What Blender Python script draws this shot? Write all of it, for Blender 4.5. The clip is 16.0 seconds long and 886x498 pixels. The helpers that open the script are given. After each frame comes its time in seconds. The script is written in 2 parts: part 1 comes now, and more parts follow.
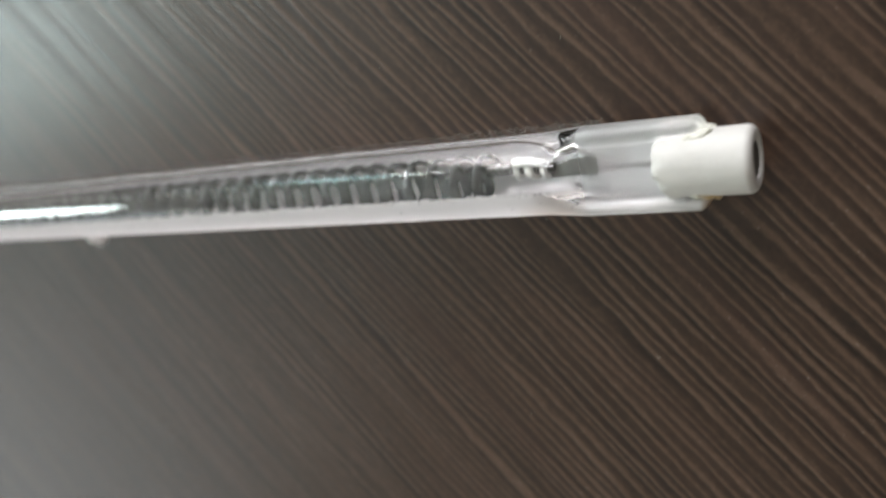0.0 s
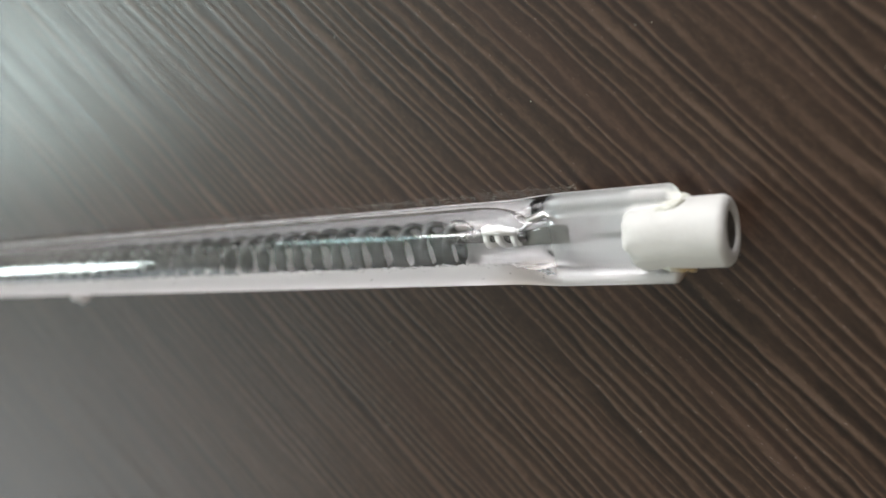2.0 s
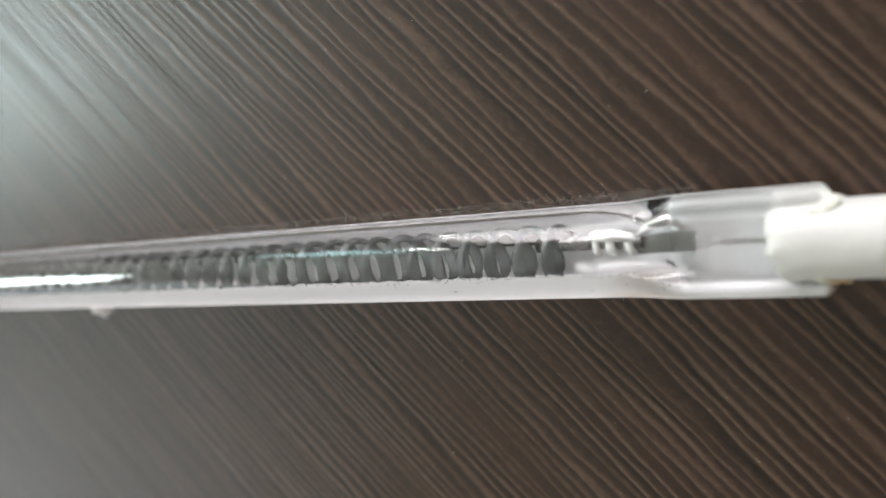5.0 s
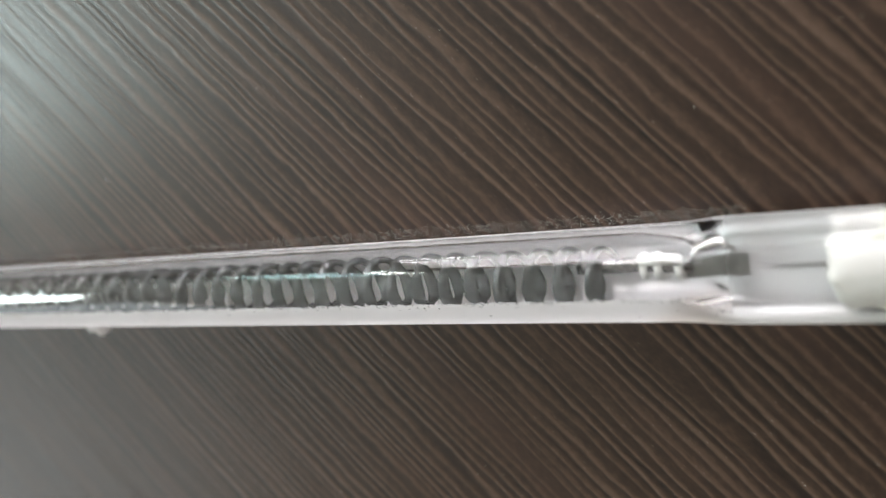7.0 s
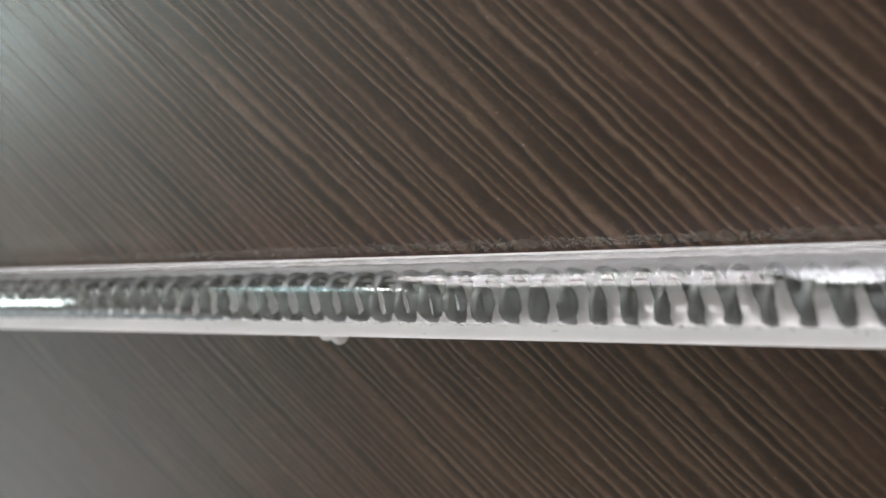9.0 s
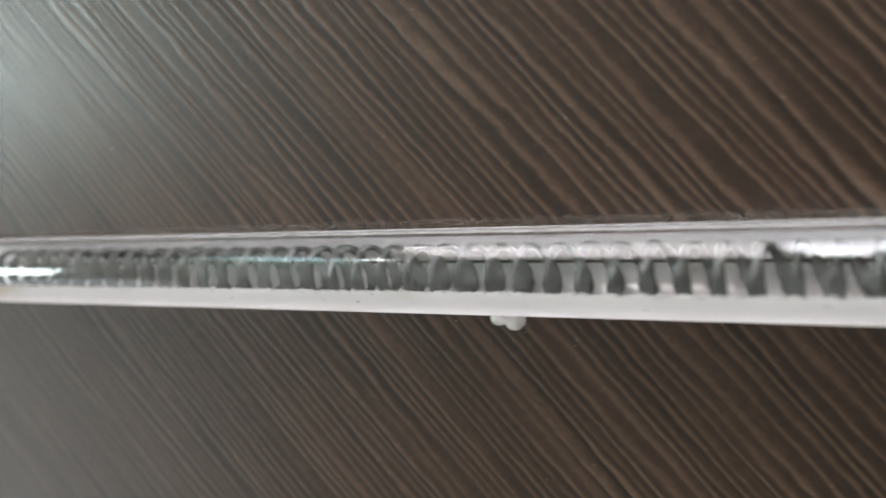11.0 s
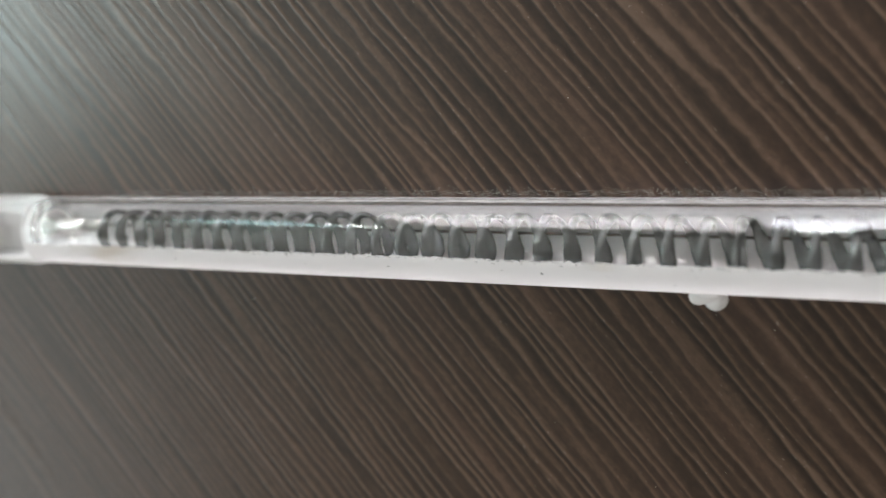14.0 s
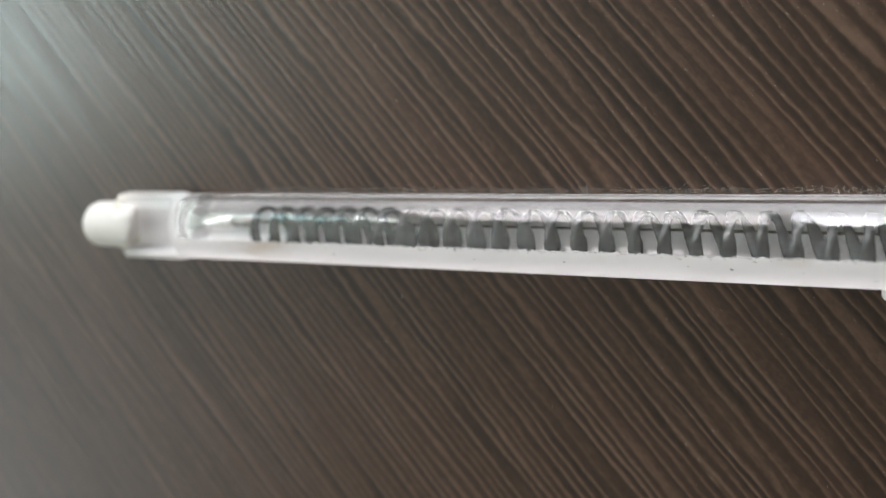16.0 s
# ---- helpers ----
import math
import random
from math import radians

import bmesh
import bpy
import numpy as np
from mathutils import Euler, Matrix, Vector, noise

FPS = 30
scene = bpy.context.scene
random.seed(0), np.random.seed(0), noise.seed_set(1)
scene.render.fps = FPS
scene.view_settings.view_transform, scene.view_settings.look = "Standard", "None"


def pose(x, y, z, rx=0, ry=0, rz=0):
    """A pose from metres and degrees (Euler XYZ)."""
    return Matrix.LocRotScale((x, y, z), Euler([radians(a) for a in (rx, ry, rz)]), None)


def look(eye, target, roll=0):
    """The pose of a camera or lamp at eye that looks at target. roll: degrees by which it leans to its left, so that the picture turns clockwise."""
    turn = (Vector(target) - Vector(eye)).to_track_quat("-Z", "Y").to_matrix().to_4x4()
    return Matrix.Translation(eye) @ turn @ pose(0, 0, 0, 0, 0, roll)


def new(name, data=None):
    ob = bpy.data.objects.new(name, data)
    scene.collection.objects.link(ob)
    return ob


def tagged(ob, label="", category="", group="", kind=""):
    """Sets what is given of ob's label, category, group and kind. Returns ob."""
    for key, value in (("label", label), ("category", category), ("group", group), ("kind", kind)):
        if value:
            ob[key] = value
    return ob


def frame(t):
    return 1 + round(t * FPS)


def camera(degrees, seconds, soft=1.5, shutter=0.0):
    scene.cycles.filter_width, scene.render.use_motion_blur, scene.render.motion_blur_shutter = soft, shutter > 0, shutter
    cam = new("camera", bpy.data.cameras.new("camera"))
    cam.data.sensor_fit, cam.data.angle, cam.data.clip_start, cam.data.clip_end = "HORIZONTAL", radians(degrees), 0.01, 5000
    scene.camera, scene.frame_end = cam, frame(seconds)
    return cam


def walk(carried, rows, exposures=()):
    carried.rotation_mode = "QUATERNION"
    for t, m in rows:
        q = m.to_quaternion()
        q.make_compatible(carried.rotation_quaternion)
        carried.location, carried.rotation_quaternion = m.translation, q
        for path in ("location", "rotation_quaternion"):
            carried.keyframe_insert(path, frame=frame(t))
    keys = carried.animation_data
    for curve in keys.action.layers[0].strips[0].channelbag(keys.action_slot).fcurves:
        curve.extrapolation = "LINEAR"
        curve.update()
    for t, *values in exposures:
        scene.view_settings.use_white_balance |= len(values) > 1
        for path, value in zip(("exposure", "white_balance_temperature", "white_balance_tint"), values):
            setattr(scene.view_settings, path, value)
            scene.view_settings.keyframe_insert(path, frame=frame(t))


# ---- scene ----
cam = camera(55.60, 16.0, shutter=0.5)
cam.data.dof.use_dof, cam.data.dof.focus_distance, cam.data.dof.aperture_fstop = True, 0.098, 14.0
PATH = [
    (0.0, pose(0.13522, 0.02209, 0.09744, -22.639, 29.490, -12.949)),
    (0.5, pose(0.14110, 0.02606, 0.09381, -21.804, 30.140, -13.255)),
    (1.0, pose(0.14181, 0.02440, 0.09156, -21.300, 30.629, -13.501)),
    (1.5, pose(0.14153, 0.02441, 0.09153, -21.316, 30.862, -13.672)),
    (2.0, pose(0.13898, 0.02431, 0.08956, -21.043, 30.915, -13.871)),
    (2.5, pose(0.13530, 0.02459, 0.08991, -21.098, 30.618, -13.889)),
    (3.0, pose(0.13188, 0.02489, 0.08943, -20.731, 30.378, -13.516)),
    (3.5, pose(0.13052, 0.02457, 0.08813, -20.201, 30.213, -13.306)),
    (4.0, pose(0.12888, 0.02443, 0.08753, -19.991, 29.979, -13.252)),
    (4.5, pose(0.12734, 0.02475, 0.08748, -19.692, 29.512, -12.970)),
    (5.0, pose(0.12143, 0.02418, 0.08707, -20.033, 29.426, -13.133)),
    (5.2, pose(0.11975, 0.02602, 0.08729, -20.031, 29.315, -13.173)),
    (7.3, pose(0.11067, 0.02979, 0.08563, -21.816, 26.710, -13.135)),
    (7.5, pose(0.10757, 0.03284, 0.08571, -23.042, 26.736, -13.990)),
    (8.0, pose(0.08432, 0.03634, 0.09196, -25.379, 25.201, -13.800)),
    (8.5, pose(0.07549, 0.03804, 0.08558, -25.827, 25.395, -13.858)),
    (8.7, pose(0.07124, 0.03825, 0.08608, -25.488, 25.119, -13.454)),
    (10.8, pose(0.04477, 0.02215, 0.08584, -15.714, 28.408, -8.914)),
    (11.0, pose(0.03775, 0.02294, 0.08975, -15.351, 26.223, -7.503)),
    (11.5, pose(0.02758, 0.02197, 0.09131, -14.996, 25.591, -6.770)),
    (12.0, pose(0.01999, 0.02039, 0.09090, -14.825, 25.195, -6.328)),
    (12.5, pose(0.01848, 0.02241, 0.09252, -14.548, 25.138, -5.301)),
    (13.0, pose(0.01536, 0.02106, 0.09196, -14.306, 25.137, -4.983)),
    (13.5, pose(0.01436, 0.02080, 0.09217, -14.306, 24.834, -4.501)),
    (14.0, pose(0.01273, 0.02046, 0.09407, -14.278, 25.100, -4.542)),
    (14.5, pose(0.00710, 0.02057, 0.09603, -14.605, 24.943, -4.456)),
    (15.0, pose(0.00042, 0.02129, 0.09869, -14.867, 25.076, -4.488)),
    (15.5, pose(-0.00327, 0.02100, 0.10469, -13.916, 25.728, -4.256)),
    (16.0, pose(-0.00423, 0.01997, 0.10361, -13.259, 26.227, -4.138)),
]
STOPS = [(0.0, 0.91), (2.5, 0.90), (4.0, 0.98), (5.0, 1.03), (7.5, 1.03), (8.5, 0.99), (11.0, 0.99), (13.0, 0.96), (16.0, 1.01)]
walk(cam, PATH, STOPS)

# ---- world and light: a room with daylight from two sides ----
world = bpy.data.worlds.new("world")
scene.world = world
world.use_nodes = True
wn = world.node_tree
sky = wn.nodes.new("ShaderNodeTexSky")
sky.sky_type = "NISHITA"
sky.sun_disc = False
sky.sun_elevation, sky.sun_rotation = radians(35), radians(20)
wn.links.new(sky.outputs[0], wn.nodes["Background"].inputs[0])
wn.nodes["Background"].inputs[1].default_value = 0.08

ROOM_W, ROOM_E, ROOM_S, ROOM_N = -2.2, 2.2, -2.0, 1.8
FLOOR_Z, CEIL_Z = -0.75, 2.05
# openings: wall, along-wall from, to, sill, head, radiance, colour
OPENINGS = {
    "west": (0.0, 0.50, 1.12, 1.66, 14.0, (0.80, 0.98, 0.97)),
    # added dim panel, no known window, for the tabletop's lower-left sheen
    "west_fill": (-1.85, -0.45, 0.40, 1.90, 0.74, (0.945, 1.0, 0.89)),
    "north_a": (-0.14, 0.60, 0.10, 0.92, 5.5, (0.93, 0.93, 0.99)),
    "north_b": (-0.10, 0.03, 0.94, 1.30, 16.0, (0.95, 0.98, 1.0)),
    "north_c": (-1.59, -1.48, 1.42, 1.90, 16.0, (0.97, 1.0, 0.98)),
    "north_d": (-1.10, -0.16, 0.20, 0.34, 9.0, (1.0, 0.96, 0.95)),
    "north_e": (-1.10, -0.20, 0.42, 1.40, 3.6, (1.0, 0.94, 0.92)),
    "north_f": (-2.12, -1.62, 1.14, 1.96, 2.8, (0.72, 1.0, 0.98)),
}


def window_light(name, mid, size, facing, radiance, colour):
    """Daylight that enters at an opening."""
    d = bpy.data.lights.new(name, "AREA")
    d.shape, d.size, d.size_y = "RECTANGLE", size[0], size[1]
    d.energy = radiance * math.pi * size[0] * size[1]
    d.color = colour
    ob = new(name, d)
    ob.matrix_world = look(mid, Vector(mid) + Vector(facing))
    return ob


for key, (a, b, z0, z1, rad, col) in OPENINGS.items():
    if key.startswith("west"):
        window_light("daylight_" + key, (ROOM_W - 0.02, (a + b) / 2, (z0 + z1) / 2), (b - a, z1 - z0), (1, 0, 0), rad, col)
    else:
        window_light("daylight_" + key, ((a + b) / 2, ROOM_N + 0.02, (z0 + z1) / 2), (b - a, z1 - z0), (0, -1, 0), rad, col)


# ---- materials ----
class Nodes:
    """Short hand to wire a procedural material."""

    def __init__(self, name):
        self.mat = bpy.data.materials.new(name)
        self.mat.use_nodes = True
        self.tree = self.mat.node_tree
        self.bsdf = self.tree.nodes["Principled BSDF"]
        self.coord = self.add("ShaderNodeTexCoord")

    def add(self, kind, **sockets):
        n = self.tree.nodes.new(kind)
        for k, v in sockets.items():
            self.put(n, k.replace("_", " "), v)
        return n

    def put(self, node, socket, v):
        if isinstance(v, bpy.types.NodeSocket):
            self.tree.links.new(v, node.inputs[socket])
        else:
            node.inputs[socket].default_value = v

    def set(self, **sockets):
        for k, v in sockets.items():
            self.put(self.bsdf, k.replace("_", " "), v)

    def mapped(self, scale=(1, 1, 1), turn=0.0, vector=None):
        m = self.add("ShaderNodeMapping")
        m.inputs["Scale"].default_value = scale
        m.inputs["Rotation"].default_value = (0, 0, radians(turn))
        self.tree.links.new(vector or self.coord.outputs["Object"], m.inputs["Vector"])
        return m.outputs[0]

    def noise(self, vector, scale, detail=2.0, rough=0.5, distortion=0.0):
        return self.add("ShaderNodeTexNoise", Vector=vector, Scale=scale, Detail=detail, Roughness=rough, Distortion=distortion).outputs["Fac"]

    def ramp(self, fac, *stops):
        r = self.add("ShaderNodeValToRGB")
        e = r.color_ramp.elements
        while len(e) < len(stops):
            e.new(0.5)
        for el, (p, c) in zip(e, stops):
            el.position = p
            el.color = (*c, 1) if len(c) == 3 else c
        self.tree.links.new(fac, r.inputs[0])
        return r.outputs[0]

    def math(self, op, a, b=0.0):
        n = self.add("ShaderNodeMath")
        n.operation = op
        self.put(n, 0, a)
        self.put(n, 1, b)
        return n.outputs[0]

    def mix(self, fac, a, b, blend="MIX"):
        n = self.add("ShaderNodeMix")
        n.data_type, n.blend_type = "RGBA", blend
        self.put(n, 0, fac)
        self.put(n, 6, a)
        self.put(n, 7, b)
        return n.outputs[2]

    def bump(self, height, distance, strength=1.0):
        b = self.add("ShaderNodeBump", Height=height, Distance=distance, Strength=strength)
        self.put(self.bsdf, "Normal", b.outputs[0])


GRAIN = 50.5


def wood_laminate():
    """Dark brown laminate with wavy embossed grain lines, at an angle to the lamp."""
    n = Nodes("dark_wood_laminate")
    # x along the grain, y across it
    base = n.mapped(turn=GRAIN)
    sep = n.add("ShaderNodeSeparateXYZ", Vector=base)
    drift = n.math("MULTIPLY", n.math("SUBTRACT", n.noise(n.mapped((10, 210, 1), vector=base), 1.0, 2.0), 0.5), 0.0050)
    wobble = n.math("MULTIPLY", n.math("SUBTRACT", n.noise(n.mapped((190, 420, 1), vector=base), 1.0, 2.0), 0.5), 0.00075)
    across = n.math("ADD", n.math("ADD", sep.outputs[1], drift), wobble)
    turn = n.math("MULTIPLY", across, 2 * math.pi / 0.00158)
    # each ridge is steep on one side and falls away slowly on the other
    line = n.math("SINE", n.math("ADD", turn, n.math("MULTIPLY", n.math("SINE", turn), 0.55)))
    com = n.add("ShaderNodeCombineXYZ", X=sep.outputs[0], Y=across)
    g = com.outputs[0]
    strength = n.ramp(n.noise(n.mapped((24, 420, 1), vector=g), 1.0, 1.0), (0.34, (0.32, 0.32, 0.32)), (0.62, (1.0, 1.0, 1.0)))
    fine = n.noise(n.mapped((90, 2600, 1), vector=g), 1.0, 2.0, 0.6)
    broad = n.noise(n.mapped((6, 150, 1), vector=g), 1.0, 1.0)
    mottle = n.noise(n.mapped((900, 1700, 1), vector=base), 1.0, 3.0, 0.65)
    grainy = n.noise(n.coord.outputs["Object"], 2500.0, 2.0, 0.7)
    ridge = n.math("POWER", n.math("ADD", 0.5, n.math("MULTIPLY", line, 0.5)), 1.8)
    relief = n.math("MULTIPLY", n.math("SUBTRACT", ridge, 0.40), strength)
    v = n.math("ADD", 0.5, n.math("MULTIPLY", relief, 0.46))
    v = n.math("ADD", v, n.math("MULTIPLY", n.math("SUBTRACT", broad, 0.5), 0.20))
    v = n.math("ADD", v, n.math("MULTIPLY", n.math("SUBTRACT", fine, 0.5), 0.20))
    v = n.math("ADD", v, n.math("MULTIPLY", n.math("SUBTRACT", mottle, 0.5), 0.34))
    col = n.ramp(v, (0.26, (0.0092, 0.0043, 0.0022)), (0.46, (0.0350, 0.0184, 0.0106)), (0.62, (0.0740, 0.0425, 0.0275)), (0.85, (0.122, 0.078, 0.054)))
    rust = n.noise(n.mapped((14, 160, 1), vector=g), 1.0, 1.0)
    col = n.mix(n.ramp(rust, (0.52, (0, 0, 0)), (0.75, (0.38, 0.38, 0.38))), col, (0.060, 0.029, 0.020, 1))
    # sparkle along the crests, put into the colour as pale specks
    sparkle = n.ramp(n.noise(n.mapped((1500, 4200, 1), vector=base), 1.0, 2.0, 0.6), (0.67, (0, 0, 0)), (0.76, (0.8, 0.8, 0.8)))
    col = n.mix(n.math("MULTIPLY", sparkle, n.math("MULTIPLY", ridge, strength)), col, (0.36, 0.32, 0.29, 1))
    n.set(Base_Color=col, IOR=1.5)
    rough = n.math("ADD", n.math("MULTIPLY", grainy, 0.14), n.math("MULTIPLY", v, 0.06))
    n.set(Roughness=n.math("ADD", rough, 0.25))
    n.bump(n.math("ADD", n.math("ADD", relief, n.math("MULTIPLY", v, 0.4)), n.math("MULTIPLY", grainy, 0.30)), 0.000042)
    return n.mat


def quartz_glass():
    n = Nodes("quartz_glass")
    # the pressed seals are hazy, the tube is clear
    sep = n.add("ShaderNodeSeparateXYZ", Vector=n.coord.outputs["Object"])
    along = n.math("ABSOLUTE", n.math("ADD", sep.outputs[0], 0.0015))
    haze = n.add("ShaderNodeMapRange", Value=along, From_Min=0.0958, From_Max=0.0990, To_Min=0.0, To_Max=0.36)
    # the far seal is milkier, with a frosted ring where the pinch begins
    far = n.add("ShaderNodeMapRange", Value=sep.outputs[0], From_Min=-0.0995, From_Max=-0.1015, To_Min=0.0, To_Max=0.20)
    ring = n.add("ShaderNodeMapRange", Value=n.math("ABSOLUTE", n.math("ADD", sep.outputs[0], 0.0988)), From_Min=0.0006, From_Max=0.0016, To_Min=0.55, To_Max=0.0)
    frost = n.math("ADD", n.math("ADD", haze.outputs[0], far.outputs[0]), ring.outputs[0])
    milk = n.mix(n.math("MULTIPLY", haze.outputs[0], 2.6), (0.985, 0.988, 0.988, 1), (0.93, 0.93, 0.935, 1))
    n.set(Base_Color=milk, Roughness=frost, IOR=1.46, Transmission_Weight=1.0)
    return n.mat


def reflector_white():
    """Chalky white ceramic reflector coat with faint tan burn marks."""
    n = Nodes("white_reflector_coat")
    o = n.coord.outputs["Object"]
    soft = n.noise(n.mapped((60, 250, 250)), 1.0, 3.0)
    col = n.ramp(soft, (0.3, (0.940, 0.922, 0.924)), (0.7, (0.980, 0.964, 0.966)))
    specks = n.noise(n.mapped((900, 2200, 2200)), 1.0, 1.0)
    col = n.mix(n.ramp(specks, (0.20, (0.7, 0.7, 0.7)), (0.24, (0, 0, 0))), col, (0.10, 0.095, 0.09, 1))
    tan = n.noise(n.mapped((70, 160, 160)), 1.0, 2.0)
    col = n.mix(n.ramp(tan, (0.62, (0, 0, 0)), (0.8, (0.45, 0.45, 0.45))), col, (0.62, 0.52, 0.40, 1))
    # thinner, greyer coat on the seals; a scorched patch by the shoulder and an amber spot at one corner
    sep = n.add("ShaderNodeSeparateXYZ", Vector=o)
    along = n.math("ABSOLUTE", n.math("ADD", sep.outputs[0], 0.0015))
    thin = n.add("ShaderNodeMapRange", Value=along, From_Min=0.0965, From_Max=0.0990, To_Min=0.0, To_Max=0.8)
    col = n.mix(thin.outputs[0], col, (0.88, 0.87, 0.865, 1))
    for place, inner, outer, tint, most in (((0.0925, -0.0046, 0.0065), 0.0, 0.0050, (0.58, 0.50, 0.40, 1), 0.55), ((0.1112, -0.0046, 0.0050), 0.0007, 0.0022, (0.42, 0.23, 0.06, 1), 1.0)):
        away = n.add("ShaderNodeVectorMath", Vector=o)
        away.operation = "DISTANCE"
        away.inputs[1].default_value = place
        near = n.add("ShaderNodeMapRange", Value=away.outputs["Value"], From_Min=inner, From_Max=outer, To_Min=most, To_Max=0.0)
        col = n.mix(n.math("MULTIPLY", near.outputs[0], n.math("ADD", soft, 0.4)), col, tint)
    n.set(Base_Color=col, Roughness=0.5)
    n.bump(n.noise(o, 1500.0, 3.0), 0.00003)
    # the coat is thin enough to let some light through
    glow = n.add("ShaderNodeBsdfTranslucent", Color=col)
    both = n.add("ShaderNodeMixShader", Fac=0.58)
    n.tree.links.new(n.bsdf.outputs[0], both.inputs[1])
    n.tree.links.new(glow.outputs[0], both.inputs[2])
    n.tree.links.new(both.outputs[0], n.tree.nodes["Material Output"].inputs[0])
    return n.mat


def ceramic(name, a, b, bump=0.00004, burnt=None):
    n = Nodes(name)
    o = n.coord.outputs["Object"]
    col = n.ramp(n.noise(o, 350.0, 3.0), (0.3, a), (0.7, b))
    if burnt:
        away = n.add("ShaderNodeVectorMath", Vector=o)
        away.operation = "DISTANCE"
        away.inputs[1].default_value = burnt
        near = n.add("ShaderNodeMapRange", Value=away.outputs["Value"], From_Min=0.0006, From_Max=0.0020, To_Min=0.85, To_Max=0.0)
        col = n.mix(near.outputs[0], col, (0.46, 0.29, 0.10, 1))
    n.set(Base_Color=col, Roughness=0.55)
    n.bump(n.noise(o, 2200.0, 3.0), bump)
    return n.mat


def carbon():
    """Matt-sheen dark grey heating ribbon with fibres along it."""
    n = Nodes("carbon_ribbon")
    o = n.coord.outputs["Object"]
    col = n.ramp(n.noise(o, 900.0, 3.0), (0.3, (0.035, 0.038, 0.038)), (0.7, (0.170, 0.176, 0.176)))
    n.set(Base_Color=col, Roughness=n.math("ADD", n.math("MULTIPLY", n.noise(o, 700.0), 0.28), 0.04), Metallic=0.85)
    n.set(Specular_IOR_Level=0.8)
    n.bump(n.noise(n.mapped((1100, 2600, 2600)), 1.0, 3.0), 0.00034)
    return n.mat


def metal(name, colour, rough):
    n = Nodes(name)
    o = n.coord.outputs["Object"]
    n.set(Base_Color=colour, Metallic=1.0, Roughness=n.math("ADD", n.math("MULTIPLY", n.noise(o, 1200.0, 3.0), 0.25), rough))
    n.bump(n.noise(o, 1600.0, 2.0), 0.00004)
    return n.mat


def plaster(name, colour):
    n = Nodes(name)
    col = n.ramp(n.noise(n.coord.outputs["Object"], 3.0, 4.0), (0.3, tuple(c * 0.94 for c in colour)), (0.7, colour))
    n.set(Base_Color=col, Roughness=0.8)
    return n.mat


WOOD, GLASS, WHITE = wood_laminate(), quartz_glass(), reflector_white()
CERAMIC = ceramic("white_ceramic", (0.62, 0.605, 0.575), (0.68, 0.665, 0.635))
CEMENT = ceramic("cement", (0.60, 0.59, 0.52), (0.70, 0.69, 0.61), 0.0002, (0.1116, -0.0036, 0.0062))
DUST_GLINT = ceramic("dust_and_glint", (0.50, 0.53, 0.46), (0.82, 0.86, 0.78))
CARBON = carbon()
NICKEL, DARK_METAL = metal("nickel", (0.62, 0.61, 0.60, 1), 0.18), metal("dark_molybdenum", (0.22, 0.21, 0.20, 1), 0.3)
LEAD_METAL = metal("lead_metal", (0.19, 0.185, 0.185, 1), 0.14)
CONTACT_METAL = metal("contact_metal", (0.16, 0.16, 0.15, 1), 0.4)
PLATE_METAL = metal("plate_metal", (0.24, 0.235, 0.225, 1), 0.3)
FOIL_METAL = metal("foil_metal", (0.34, 0.33, 0.33, 1), 0.4)
DIMMING_PAINT = plaster("dimming_wall_paint", (0.30, 0.27, 0.25))
WALL_PAINT, CEILING_PAINT, FLOOR_PAINT = plaster("wall_paint", (0.72, 0.68, 0.64)), plaster("ceiling_paint", (0.56, 0.54, 0.50)), plaster("floor_finish", (0.28, 0.25, 0.22))


# ---- mesh helpers ----
def part(name, bm, material, parent=None, label="", smooth=True):
    """Links a bmesh as one mesh object under a thing or a part."""
    bmesh.ops.recalc_face_normals(bm, faces=bm.faces)
    me = bpy.data.meshes.new(name)
    bm.to_mesh(me)
    bm.free()
    if smooth:
        me.shade_smooth()
    me.materials.append(material)
    ob = new(name, me)
    ob.parent = parent
    if label:
        ob["label"] = label
    return ob


def box(bm, lo, hi):
    m = Matrix.Translation([(a + b) / 2 for a, b in zip(lo, hi)]) @ Matrix.Diagonal([b - a for a, b in zip(lo, hi)] + [1])
    return bmesh.ops.create_cube(bm, size=1, matrix=m)["verts"]


def bridge(bm, rings, closed=True, caps=True):
    """Faces between rings of vertices; caps close the first and the last ring."""
    vs = [[bm.verts.new(p) for p in ring] for ring in rings]
    k = len(vs[0])
    for a, b in zip(vs, vs[1:]):
        for i in range(k if closed else k - 1):
            bm.faces.new((a[i], a[(i + 1) % k], b[(i + 1) % k], b[i]))
    if caps:
        bm.faces.new(vs[0])
        bm.faces.new(vs[-1])
    return vs


def sweep(bm, points, radius, sides=12):
    """A round wire along points; radius may be a list."""
    pts = [Vector(p) for p in points]
    rings = []
    for i, p in enumerate(pts):
        d = (pts[min(i + 1, len(pts) - 1)] - pts[max(i - 1, 0)]).normalized()
        u = d.cross(Vector((0, 0.3, 1))).normalized()
        v = d.cross(u)
        r = radius[i] if isinstance(radius, (list, tuple)) else radius
        rings.append([p + (u * math.cos(a) + v * math.sin(a)) * r for a in np.linspace(0, 2 * math.pi, sides, endpoint=False)])
    bridge(bm, rings)


def turned(bm, profile, axis_y=0.0, axis_z=0.0, sides=64):
    """A turned body about the x axis from (x, r) pairs, closed where r is 0."""
    rings = []
    for x, r in profile:
        rings.append([(x, axis_y + r * math.cos(a), axis_z + r * math.sin(a)) for a in np.linspace(0, 2 * math.pi, sides, endpoint=False)])
    bridge(bm, rings)


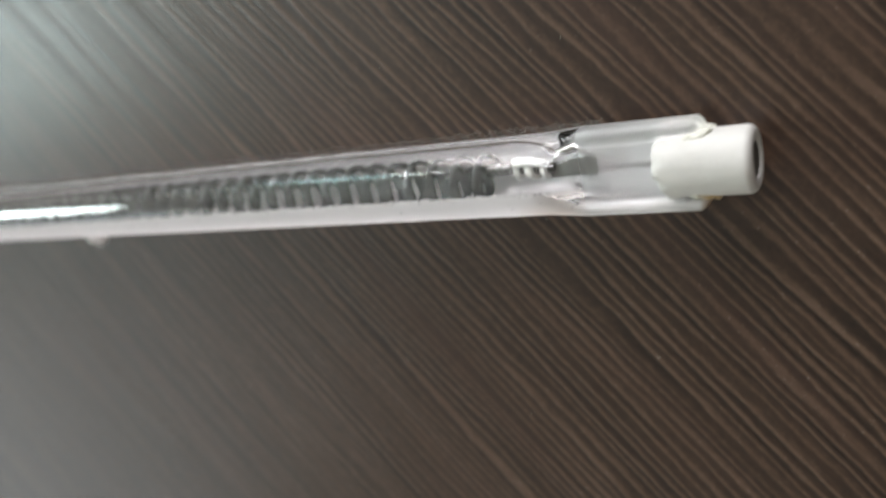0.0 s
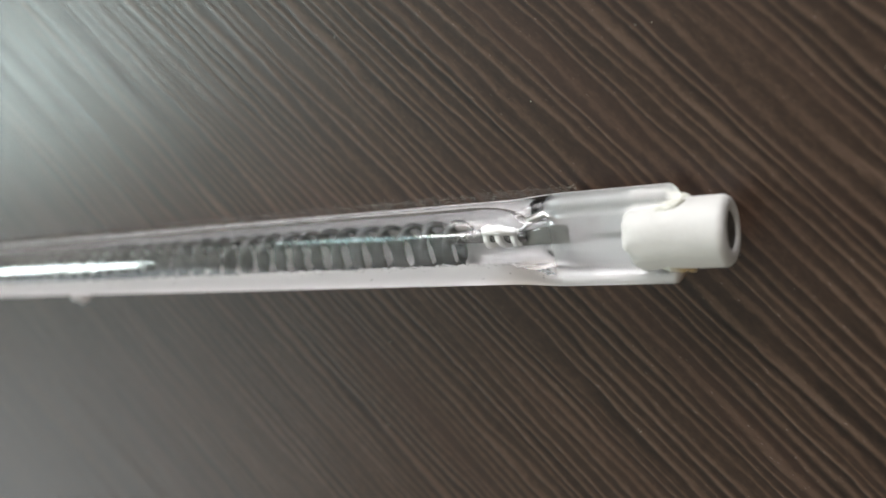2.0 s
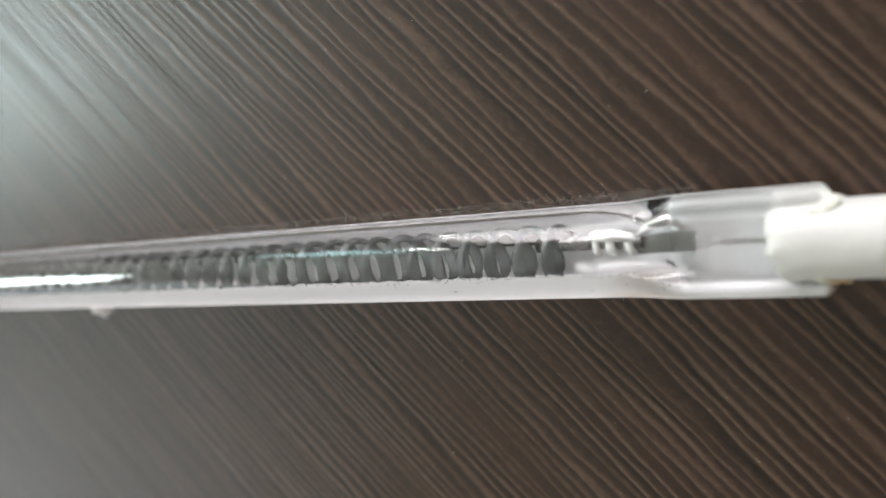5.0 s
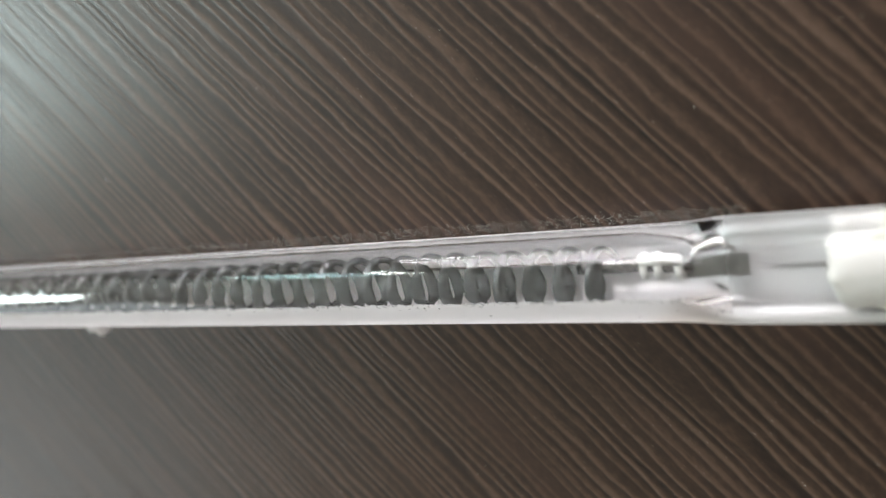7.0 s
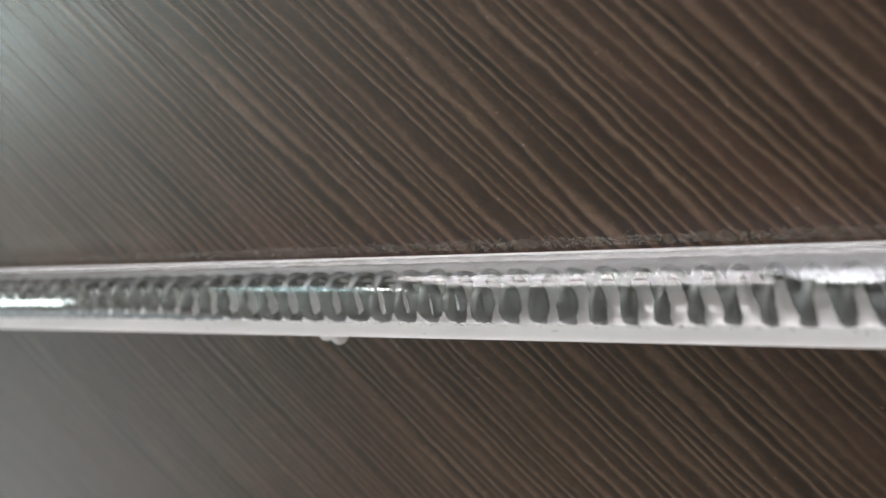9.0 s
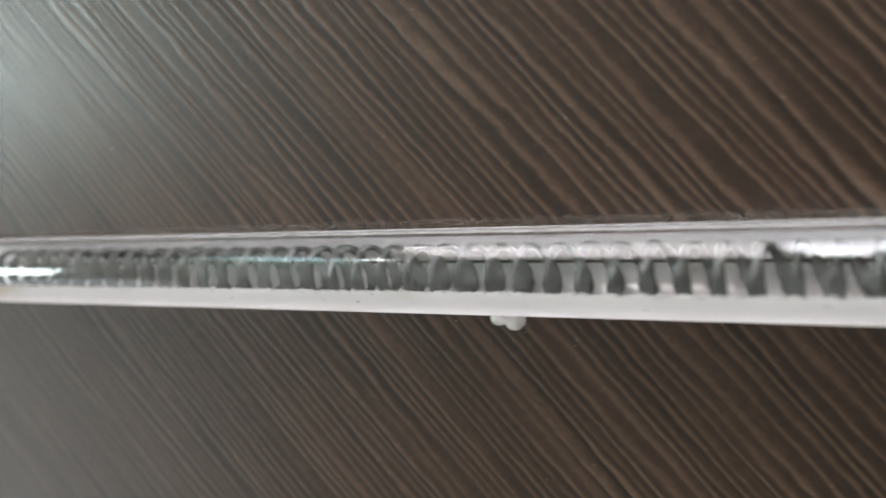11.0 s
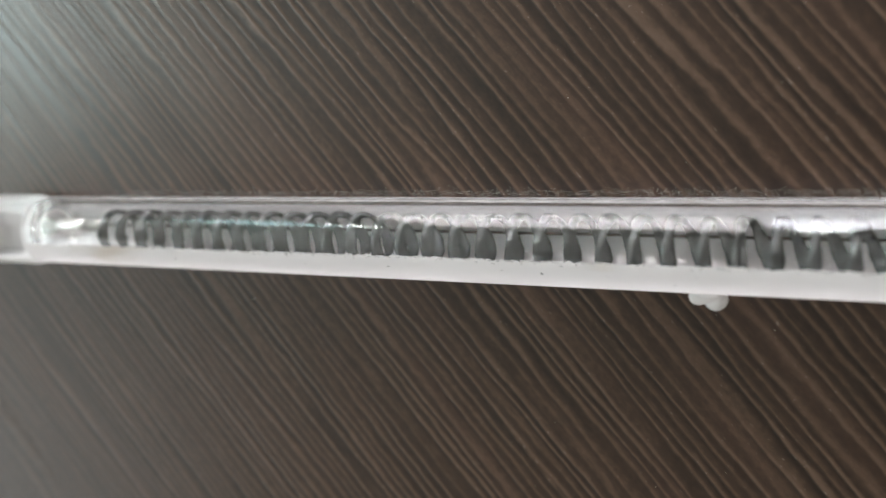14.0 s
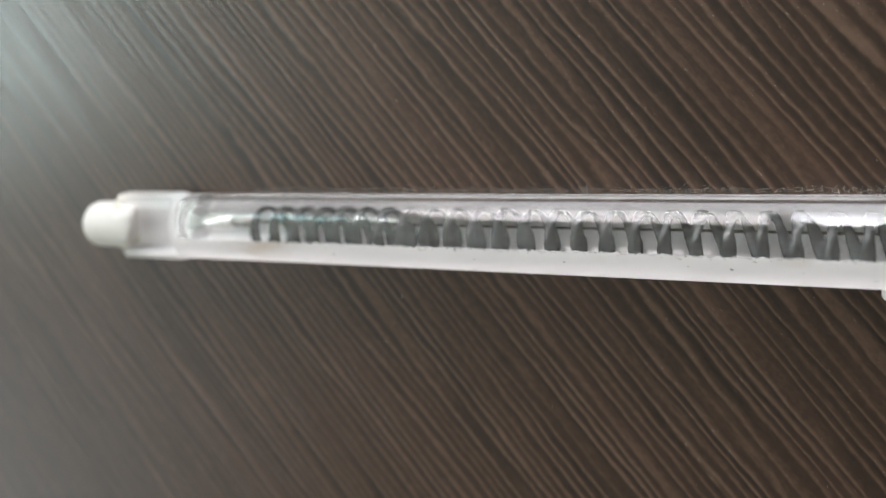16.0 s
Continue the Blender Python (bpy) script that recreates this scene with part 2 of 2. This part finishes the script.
def step(v, a, b):
    t = min(1.0, max(0.0, (v - a) / (b - a)))
    return t * t * (3 - 2 * t)


# ---- the room ----
def wall(name, lo, hi, axis, holes, label, paint):
    """A wall as a slab with rectangular holes; axis is the run of the wall, 0 for x and 1 for y."""
    bm = bmesh.new()
    cuts = sorted({lo[axis], hi[axis], *[h[0] for h in holes], *[h[1] for h in holes]})
    for a, b in zip(cuts, cuts[1:]):
        over = sorted([h for h in holes if h[0] <= a and h[1] >= b], key=lambda h: h[2])
        z = lo[2]
        spans = []
        for h in over:
            spans.append((z, h[2]))
            z = h[3]
        spans.append((z, hi[2]))
        for z0, z1 in spans:
            p, q = list(lo), list(hi)
            p[axis], q[axis], p[2], q[2] = a, b, z0, z1
            box(bm, p, q)
    return tagged(part(name, bm, paint, smooth=False), label, "wall", kind="structure")


T = 0.12
wall("wall_west", (ROOM_W - T, ROOM_S, FLOOR_Z), (ROOM_W, ROOM_N, CEIL_Z), 1, [OPENINGS["west"][:4], OPENINGS["west_fill"][:4]], "plain pale painted wall with a window opening and an added fill opening", WALL_PAINT)
# the east wall is unseen; its dark colour dims the tabletop's right side
wall("wall_east", (ROOM_E, ROOM_S, FLOOR_Z), (ROOM_E + T, ROOM_N, CEIL_Z), 1, [], "plain unseen wall, made dark to dim the tabletop's right side", DIMMING_PAINT)
wall("wall_north", (ROOM_W - T, ROOM_N, FLOOR_Z), (ROOM_E + T, ROOM_N + T, CEIL_Z), 0, [OPENINGS[k][:4] for k in ("north_a", "north_b", "north_c", "north_d", "north_e", "north_f")], "plain pale painted wall with window openings", WALL_PAINT)
wall("wall_south", (ROOM_W - T, ROOM_S - T, FLOOR_Z), (ROOM_E + T, ROOM_S, CEIL_Z), 0, [], "plain pale painted wall", WALL_PAINT)
bm = bmesh.new()
box(bm, (ROOM_W - T, ROOM_S - T, FLOOR_Z - 0.1), (ROOM_E + T, ROOM_N + T, FLOOR_Z))
tagged(part("floor", bm, FLOOR_PAINT, smooth=False), "plain brown-grey floor under the table", "floor", kind="structure")
bm = bmesh.new()
box(bm, (ROOM_W - T, ROOM_S - T, CEIL_Z), (ROOM_E + T, ROOM_N + T, CEIL_Z + 0.1))
tagged(part("ceiling", bm, CEILING_PAINT, smooth=False), "plain off-white ceiling", "ceiling", kind="structure")


# ---- the table ----
def make_table():
    table = tagged(new("table"), "dark brown wood-grain laminate table with satin sheen", "table")
    table.location = (0, 0, FLOOR_Z)
    bm = bmesh.new()
    box(bm, (-0.70, -0.40, 0.722), (0.70, 0.40, 0.75))
    bmesh.ops.bevel(bm, geom=list(bm.edges), offset=0.002, segments=2, affect="EDGES")
    part("tabletop", bm, WOOD, table, smooth=False)
    for x in (-0.64, 0.64):
        for y in (-0.34, 0.34):
            bm = bmesh.new()
            box(bm, (x - 0.025, y - 0.025, 0.0), (x + 0.025, y + 0.025, 0.722))
            bmesh.ops.bevel(bm, geom=list(bm.edges), offset=0.003, segments=2, affect="EDGES")
            part("leg", bm, WOOD, table, smooth=False)
    return table


make_table()

# ---- the heater lamp; its own frame: x along the tube, z up, origin on the table below the middle ----
R_OUT, R_IN, AXIS = 0.0050, 0.0041, 0.0050
X_PINCH_L, X_PINCH_R = -0.0999, 0.0972      # where the flat seals begin
X_END_L, X_END_R = -0.1128, 0.1116          # where they end
lamp = tagged(new("heater_lamp"), "clear quartz halogen heater lamp with white reflector coat lying on table", "heater lamp")


def power(c, e):
    return math.copysign(abs(c) ** e, c)


def flatness(x):
    """0 on the round tube, 1 on the flat seals."""
    return max(step(x, X_PINCH_R - 0.0064, X_PINCH_R + 0.0006), step(-x, -X_PINCH_L - 0.0016, -X_PINCH_L + 0.0006))


def section(x, ang, grow=0.0):
    """Point of the lamp's outer skin at x and the angle about its axis."""
    k = flatness(x)
    c, s = math.cos(ang), math.sin(ang)
    half = 0.00525
    end = max(step(x, X_END_R - 0.0018, X_END_R), step(-x, -X_END_L - 0.0014, -X_END_L))
    half *= 1 - 0.24 * end * end
    y = power(c, 0.55) * half
    thick = 0.00150 + 0.00080 * step(abs(y), 0.0028, 0.0046) - 0.0007 * end * end
    z = power(s, 0.40) * thick
    y = (1 - k) * c * R_OUT + k * y
    z = (1 - k) * s * R_OUT + k * z
    d = math.hypot(y, z)
    return Vector((x, y * (1 + grow / d), AXIS + z * (1 + grow / d)))


def stations():
    mid = list(np.arange(X_PINCH_L + 0.003, X_PINCH_R - 0.0075, 0.003))
    left = list(np.linspace(X_END_L, X_PINCH_L + 0.002, 34))
    right = list(np.linspace(X_PINCH_R - 0.007, X_END_R, 50))
    return left + mid + right


def make_glass():
    bm = bmesh.new()
    angles = np.linspace(0, 2 * math.pi, 96, endpoint=False)
    bridge(bm, [[section(x, a) for a in angles] for x in stations()])
    outer = len(bm.faces)
    # the hollow, tapering to a flat wedge at each seal
    rings = []
    for x in np.concatenate([np.linspace(-0.0993, -0.0945, 16), np.linspace(-0.093, 0.0855, 40), np.linspace(0.0866, 0.0982, 32)]):
        q = max(step(x, 0.0866, 0.0982), step(-x, 0.0940, 0.0993))
        ry, rz = R_IN * (1 - 0.30 * q), R_IN * math.sqrt(max(0.004, 1 - q * q))
        rings.append([(x, ry * math.cos(a), AXIS + rz * math.sin(a)) for a in angles])
    bridge(bm, rings)
    me = bpy.data.meshes.new("glass_tube")
    bm.faces.ensure_lookup_table()
    bmesh.ops.recalc_face_normals(bm, faces=bm.faces[:outer])
    bmesh.ops.recalc_face_normals(bm, faces=bm.faces[outer:])
    bmesh.ops.reverse_faces(bm, faces=bm.faces[outer:])
    bm.to_mesh(me)
    bm.free()
    me.shade_smooth()
    me.materials.append(GLASS)
    ob = new("glass_tube", me)
    ob.parent = lamp
    ob["label"] = "clear quartz tube with flat pinched ends"
    ob.visible_shadow = False
    return ob


make_glass()


def make_coat():
    """White coat round the underside and one flank, with a ragged upper edge."""
    rng = random.Random(4)
    xs = list(np.arange(X_END_L + 0.0001, X_END_R - 0.0001, 0.00014))
    rings = []
    nick = 0.0
    for x in xs:
        k = flatness(x)
        nick = max(0.0, nick - rng.uniform(0.4, 1.0))
        if rng.random() < 0.03:
            nick = rng.uniform(1.0, 3.5)
        rag = 1.2 * noise.noise((x * 900, 0.3, 0)) + 2.2 * noise.noise((x * 3500, 1.3, 0)) + rng.uniform(-0.7, 0.7)
        a0 = radians(101.5 + rag + nick + 22 * k + 1.5 * noise.noise((x * 40, 7, 0)))
        a0 -= radians(70 + 12 * rag) * step(x, -0.09965, -0.09925) * step(-x, 0.09835, 0.09885)
        a1 = radians(356 + 2 * noise.noise((x * 300, 5, 0)))
        ang = np.concatenate([[a0, a0 + 0.05, a0 + 0.10], np.linspace(a0 + 0.16, a1, 36)])
        out = [section(x, a, 0.000016 + 0.000008 * min(i, 3)) for i, a in enumerate(ang)]
        inn = [section(x, a, 0.000012) for a in ang[::-1]]
        rings.append(out + inn)
    bm = bmesh.new()
    vs = bridge(bm, rings)
    half = len(vs[0]) // 2
    for a, b in zip(vs, vs[1:]):
        for i in (0, half - 1, half, 2 * half - 1):
            bm.edges.get((a[i], b[i])).smooth = False
    return part("reflector_coat", bm, WHITE, lamp, "chalky white reflector coating with ragged edge")


make_coat()


def make_flakes():
    """Dark slivers and crumbs along the ragged edge of the coat."""
    rng = random.Random(17)
    bm = bmesh.new()
    for _ in range(430):
        x = rng.uniform(-0.086, 0.094)
        a = radians(101.5 + rng.choice((rng.uniform(-0.5, 2), rng.uniform(-0.5, 2), rng.uniform(-0.5, 2), rng.uniform(1, 6))))
        length, bend = rng.uniform(0.00008, 0.00045), rng.uniform(-1.2, 1.2)
        slope = rng.uniform(-2.5, 2.5)
        pts = [section(x + length * t, a + radians(slope * t + bend * t * t), 0.00007) for t in (0, 0.35, 0.7, 1)]
        w = rng.uniform(0.00002, 0.00004)
        sweep(bm, pts, [w * 0.4, w, w, w * 0.3], 5)
    return part("coat_fringe", bm, DARK_METAL, lamp, "fine dark fringe along the coat edge")


make_flakes()

COIL_Y, COIL_Z, COIL_R, PITCH = 0.0000, 0.0050, 0.00284, 0.003475
COIL_L, COIL_END = -0.08497, 0.0848
COIL_PHASE, COIL_LEAN = 244.0, 0.17


def make_coil():
    """A twisted two-strand carbon rope wound into an open, slightly leaning spiral."""
    bm = bmesh.new()
    turns = (COIL_END - COIL_L) / PITCH
    count = int(turns * 48)
    rings = []
    for i in range(count + 1):
        a = 2 * math.pi * turns * i / count
        x = COIL_L + PITCH * a / (2 * math.pi) + 0.00012 * noise.noise((a * 0.4, 6.0, 0))
        th = radians(COIL_PHASE) - a
        r = COIL_R + 0.00010 * noise.noise((a * 0.35, 2.0, 0))
        taper = 0.55 + 0.45 * step(i, 0, 10) * step(count - i, 0, 10)
        strand, apart = 0.00044 * taper, 0.00034 * taper
        twist = th * 1.5 + 0.9 * noise.noise((a * 0.21, 11.0, 0))
        ring = []
        for k in range(32):
            b = 2 * math.pi * k / 32
            c, q = math.cos(b - twist), math.sin(b - twist)
            # outline of two strands lying side by side
            rad = apart * abs(c) + math.sqrt(strand * strand - (apart * q) ** 2)
            rad *= 1.0 + 0.06 * math.cos(6 * b - 9 * twist) + 0.16 * noise.noise((math.cos(b) * 1.3, math.sin(b) * 1.3, a * 1.1)) + 0.10 * noise.noise((math.cos(b) * 3, math.sin(b) * 3, a * 3.0))
            dx, dr = math.cos(b) * rad * 1.06, math.sin(b) * rad * 0.76
            y = (r + dr) * math.cos(th)
            ring.append((x + dx - COIL_LEAN * y, COIL_Y + y, COIL_Z + (r + dr) * math.sin(th)))
        rings.append(ring)
    bridge(bm, rings)
    return part("heating_coil", bm, CARBON, lamp, "dark grey spiral of twisted carbon inside the tube")


make_coil()


def make_cap(name, x_in, x_out, bevel):
    """Ceramic end cap with a rounded rim and a recess for the contact."""
    s = 1 if x_out > x_in else -1
    r = 0.0038
    hole = min(0.00205, r - bevel - 0.0003)
    prof = [(x_in, 0.0026), (x_in + s * 0.0002, 0.0031), (x_in + s * 0.0005, 0.0035), (x_in + s * 0.0009, 0.00372), (x_in + s * 0.0014, r), (x_in + s * 0.0019, r), (x_in + s * 0.0030, r)]
    prof += [(x_out - s * bevel, r)]
    prof += [(x_out - s * bevel * (1 - math.sin(a)), r - bevel * (1 - math.cos(a))) for a in np.linspace(0.2, math.pi / 2, 9)]
    prof += [(x_out, hole + 0.00025), (x_out - s * 0.00008, hole + 0.0001), (x_out - s * 0.0003, hole), (x_out - s * 0.0009, hole - 0.0001), (x_out - s * 0.0010, 0.0002)]
    bm = bmesh.new()
    turned(bm, prof, 0.0, AXIS)
    for v in bm.verts:
        if abs(v.co.x - x_in) < 0.0022:
            slant = max(0.0, -v.co.y / r) * 0.0014 * (1 - min(1.0, abs(v.co.x - x_in) / 0.0022))
            v.co += noise.noise_vector(v.co * 650) * 0.00030 + noise.noise_vector(v.co * 2000) * 0.00016
            v.co.x += s * slant
    cap = part(name, bm, CERAMIC, lamp, "matt white ceramic end cap")
    bm = bmesh.new()
    turned(bm, [(x_out - s * 0.0009, hole - 0.00005), (x_out - s * 0.00030, hole - 0.00005), (x_out - s * 0.00024, hole - 0.0002), (x_out - s * 0.00034, 0.0003)], 0.0, AXIS, 32)
    part("contact", bm, CONTACT_METAL, cap, "dull grey metal contact")
    # lumps of cement where the cap grips the flat seal
    bm = bmesh.new()
    x_edge = X_END_R if s > 0 else X_END_L
    for side in (1, -1):
        for up in (1, -1):
            m = Matrix.Translation((x_edge - s * 0.0020, side * 0.0029, AXIS + up * 0.0008)) @ Matrix.Rotation(s * side * 0.32, 4, "Z") @ Matrix.Diagonal((0.0030, 0.00070, 0.0015, 1))
            bmesh.ops.create_icosphere(bm, subdivisions=5, radius=1.0, matrix=m)
    for v in bm.verts:
        v.co += noise.noise_vector(v.co * 500) * 0.00035 + noise.noise_vector(v.co * 1500) * 0.00014
    part("cement", bm, CEMENT, cap, "rough off-white cement")
    return cap


make_cap("end_cap", 0.1054, 0.1164, 0.0009)
make_cap("end_cap", -0.1080, -0.1195, 0.0018)


def make_tip():
    """The sealed exhaust stub on the flank, two lumps under white coat."""
    bm = bmesh.new()
    for x, y, z, r, sx in ((-0.0010, -0.0058, 0.0043, 0.00090, 1.25), (0.0007, -0.0061, 0.0040, 0.0012, 1.05), (0.0, -0.0052, 0.0043, 0.0012, 1.6)):
        bmesh.ops.create_icosphere(bm, subdivisions=3, radius=r, matrix=Matrix.Translation((x, y, z)) @ Matrix.Diagonal((sx, 1, 0.95, 1)))
    for v in bm.verts:
        v.co += noise.noise_vector(v.co * 700) * 0.00018
    return part("exhaust_tip", bm, WHITE, lamp, "small lumpy white sealed stub")


make_tip()


def make_leads():
    """Lead rods, crimp clips and foils at both ends of the coil."""
    y, z = 0.0012, 0.0058
    bm = bmesh.new()
    sweep(bm, [(x, y, z) for x in np.linspace(0.0815, 0.0930, 12)], 0.00080, 20)
    part("lead_rod", bm, LEAD_METAL, lamp, "smooth dark grey lead rod")
    clip_bm = bmesh.new()
    for x in (0.0887, 0.0902, 0.0919):
        turned(clip_bm, [(x - 0.00032, 0.0004), (x - 0.00032, 0.00125), (x - 0.00022, 0.00135), (x + 0.00022, 0.00135), (x + 0.00032, 0.00125), (x + 0.00032, 0.0004)], y - 0.0001, z, 24)
    box(clip_bm, (0.0884, y + 0.0004, z + 0.0009), (0.0924, y + 0.0013, z + 0.00142))
    part("crimp_clip", clip_bm, CERAMIC, lamp, "pale crimp clip with slots")
    bm = bmesh.new()
    box(bm, (0.0915, y - 0.0014, z - 0.0002), (0.0986, y + 0.0008, z + 0.00005))
    bmesh.ops.bevel(bm, geom=list(bm.edges), offset=0.00008, segments=2, affect="EDGES")
    part("metal_plate", bm, PLATE_METAL, lamp, "flat dull metal strip", smooth=False)
    bm = bmesh.new()
    sweep(bm, [(0.0925, y + 0.0008, z + 0.0005), (0.0940, y + 0.0017, z + 0.0003), (0.0953, y + 0.0021, z), (0.0960, y + 0.0023, z - 0.0001), (0.0967, y + 0.0019, z - 0.0001), (0.0975, y + 0.0012, z - 0.0002), (0.0980, y + 0.0002, z - 0.0003)],
          [0.0002, 0.00035, 0.00042, 0.00042, 0.00038, 0.0003, 0.0002], 12)
    part("bent_wire", bm, NICKEL, lamp, "bent shiny wire loop")
    for x0, x1 in ((0.1005, 0.1065), (-0.1035, -0.1095)):
        bm = bmesh.new()
        a, b = min(x0, x1), max(x0, x1)
        bridge(bm, [[(a + (b - a) * t, 0.0004 + s * w, AXIS + d) for s, d in ((-1, -0.00004), (1, -0.00004), (1, 0.00004), (-1, 0.00004))] for t, w in ((0, 0.00008), (0.2, 0.0002), (0.6, 0.00028), (1, 0.0003))])
        part("foil", bm, FOIL_METAL, lamp, "thin dark foil in the seal", smooth=False)
    # far end
    bm = bmesh.new()
    turned(bm, [(-0.0890, 0.0003), (-0.0888, 0.0007), (-0.0868, 0.0009), (-0.0855, 0.0010), (-0.0848, 0.0006)], y - 0.0002, z, 24)
    part("coil_clamp", bm, DARK_METAL, lamp, "dark clamp at the coil end")
    bm = bmesh.new()
    bridge(bm, [[(x, y - 0.0006 + sy * w, z - 0.0004 + d) for sy, d in ((-1, -0.0001), (1, -0.0001), (1, 0.0001), (-1, 0.0001))] for x, w in ((-0.0990, 0.0012), (-0.0975, 0.0013), (-0.0958, 0.0007), (-0.0938, 0.0006))])
    part("lead_wire", bm, DARK_METAL, lamp, "dark flared lead strip", smooth=False)
    bm = bmesh.new()
    turned(bm, [(-0.0946, 0.0003), (-0.0945, 0.0010), (-0.0942, 0.00112), (-0.0892, 0.00112), (-0.0889, 0.0010), (-0.0888, 0.0003)], y - 0.0004, z - 0.0002, 32)
    part("sleeve", bm, NICKEL, lamp, "bright nickel sleeve")


make_leads()


# ---- dust on the tabletop, and glints beside the tube made as specks ----
def make_dust_and_glints():
    rng = random.Random(8)
    bm = bmesh.new()
    for _ in range(110):
        x, y = rng.uniform(-0.15, 0.15), rng.uniform(-0.05, 0.06)
        if abs(y) < 0.007:
            continue
        r = rng.uniform(0.00002, 0.00005)
        m = Matrix.Translation((x, y, r * 0.5)) @ Matrix.Rotation(rng.uniform(0, 3.1), 4, "Z") @ Matrix.Diagonal((rng.uniform(1, 2.5), 1, 0.7, 1))
        bmesh.ops.create_icosphere(bm, subdivisions=1, radius=r, matrix=m)
    # finer pale specks stand in for table glints along the tube's far foot
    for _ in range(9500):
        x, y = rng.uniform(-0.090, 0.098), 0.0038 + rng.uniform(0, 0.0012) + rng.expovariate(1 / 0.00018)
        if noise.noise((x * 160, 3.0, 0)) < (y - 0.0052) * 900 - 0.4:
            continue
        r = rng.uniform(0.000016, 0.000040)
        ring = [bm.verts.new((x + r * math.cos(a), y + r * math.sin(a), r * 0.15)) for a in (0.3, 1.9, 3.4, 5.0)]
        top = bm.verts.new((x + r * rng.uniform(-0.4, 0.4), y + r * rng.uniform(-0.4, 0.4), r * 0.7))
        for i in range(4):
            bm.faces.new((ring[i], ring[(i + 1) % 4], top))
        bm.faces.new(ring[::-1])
    return tagged(part("dust", bm, DUST_GLINT), "pale dust specks scattered on the dark tabletop, with specks as glints beside the tube", "dust", kind="stuff")


make_dust_and_glints()
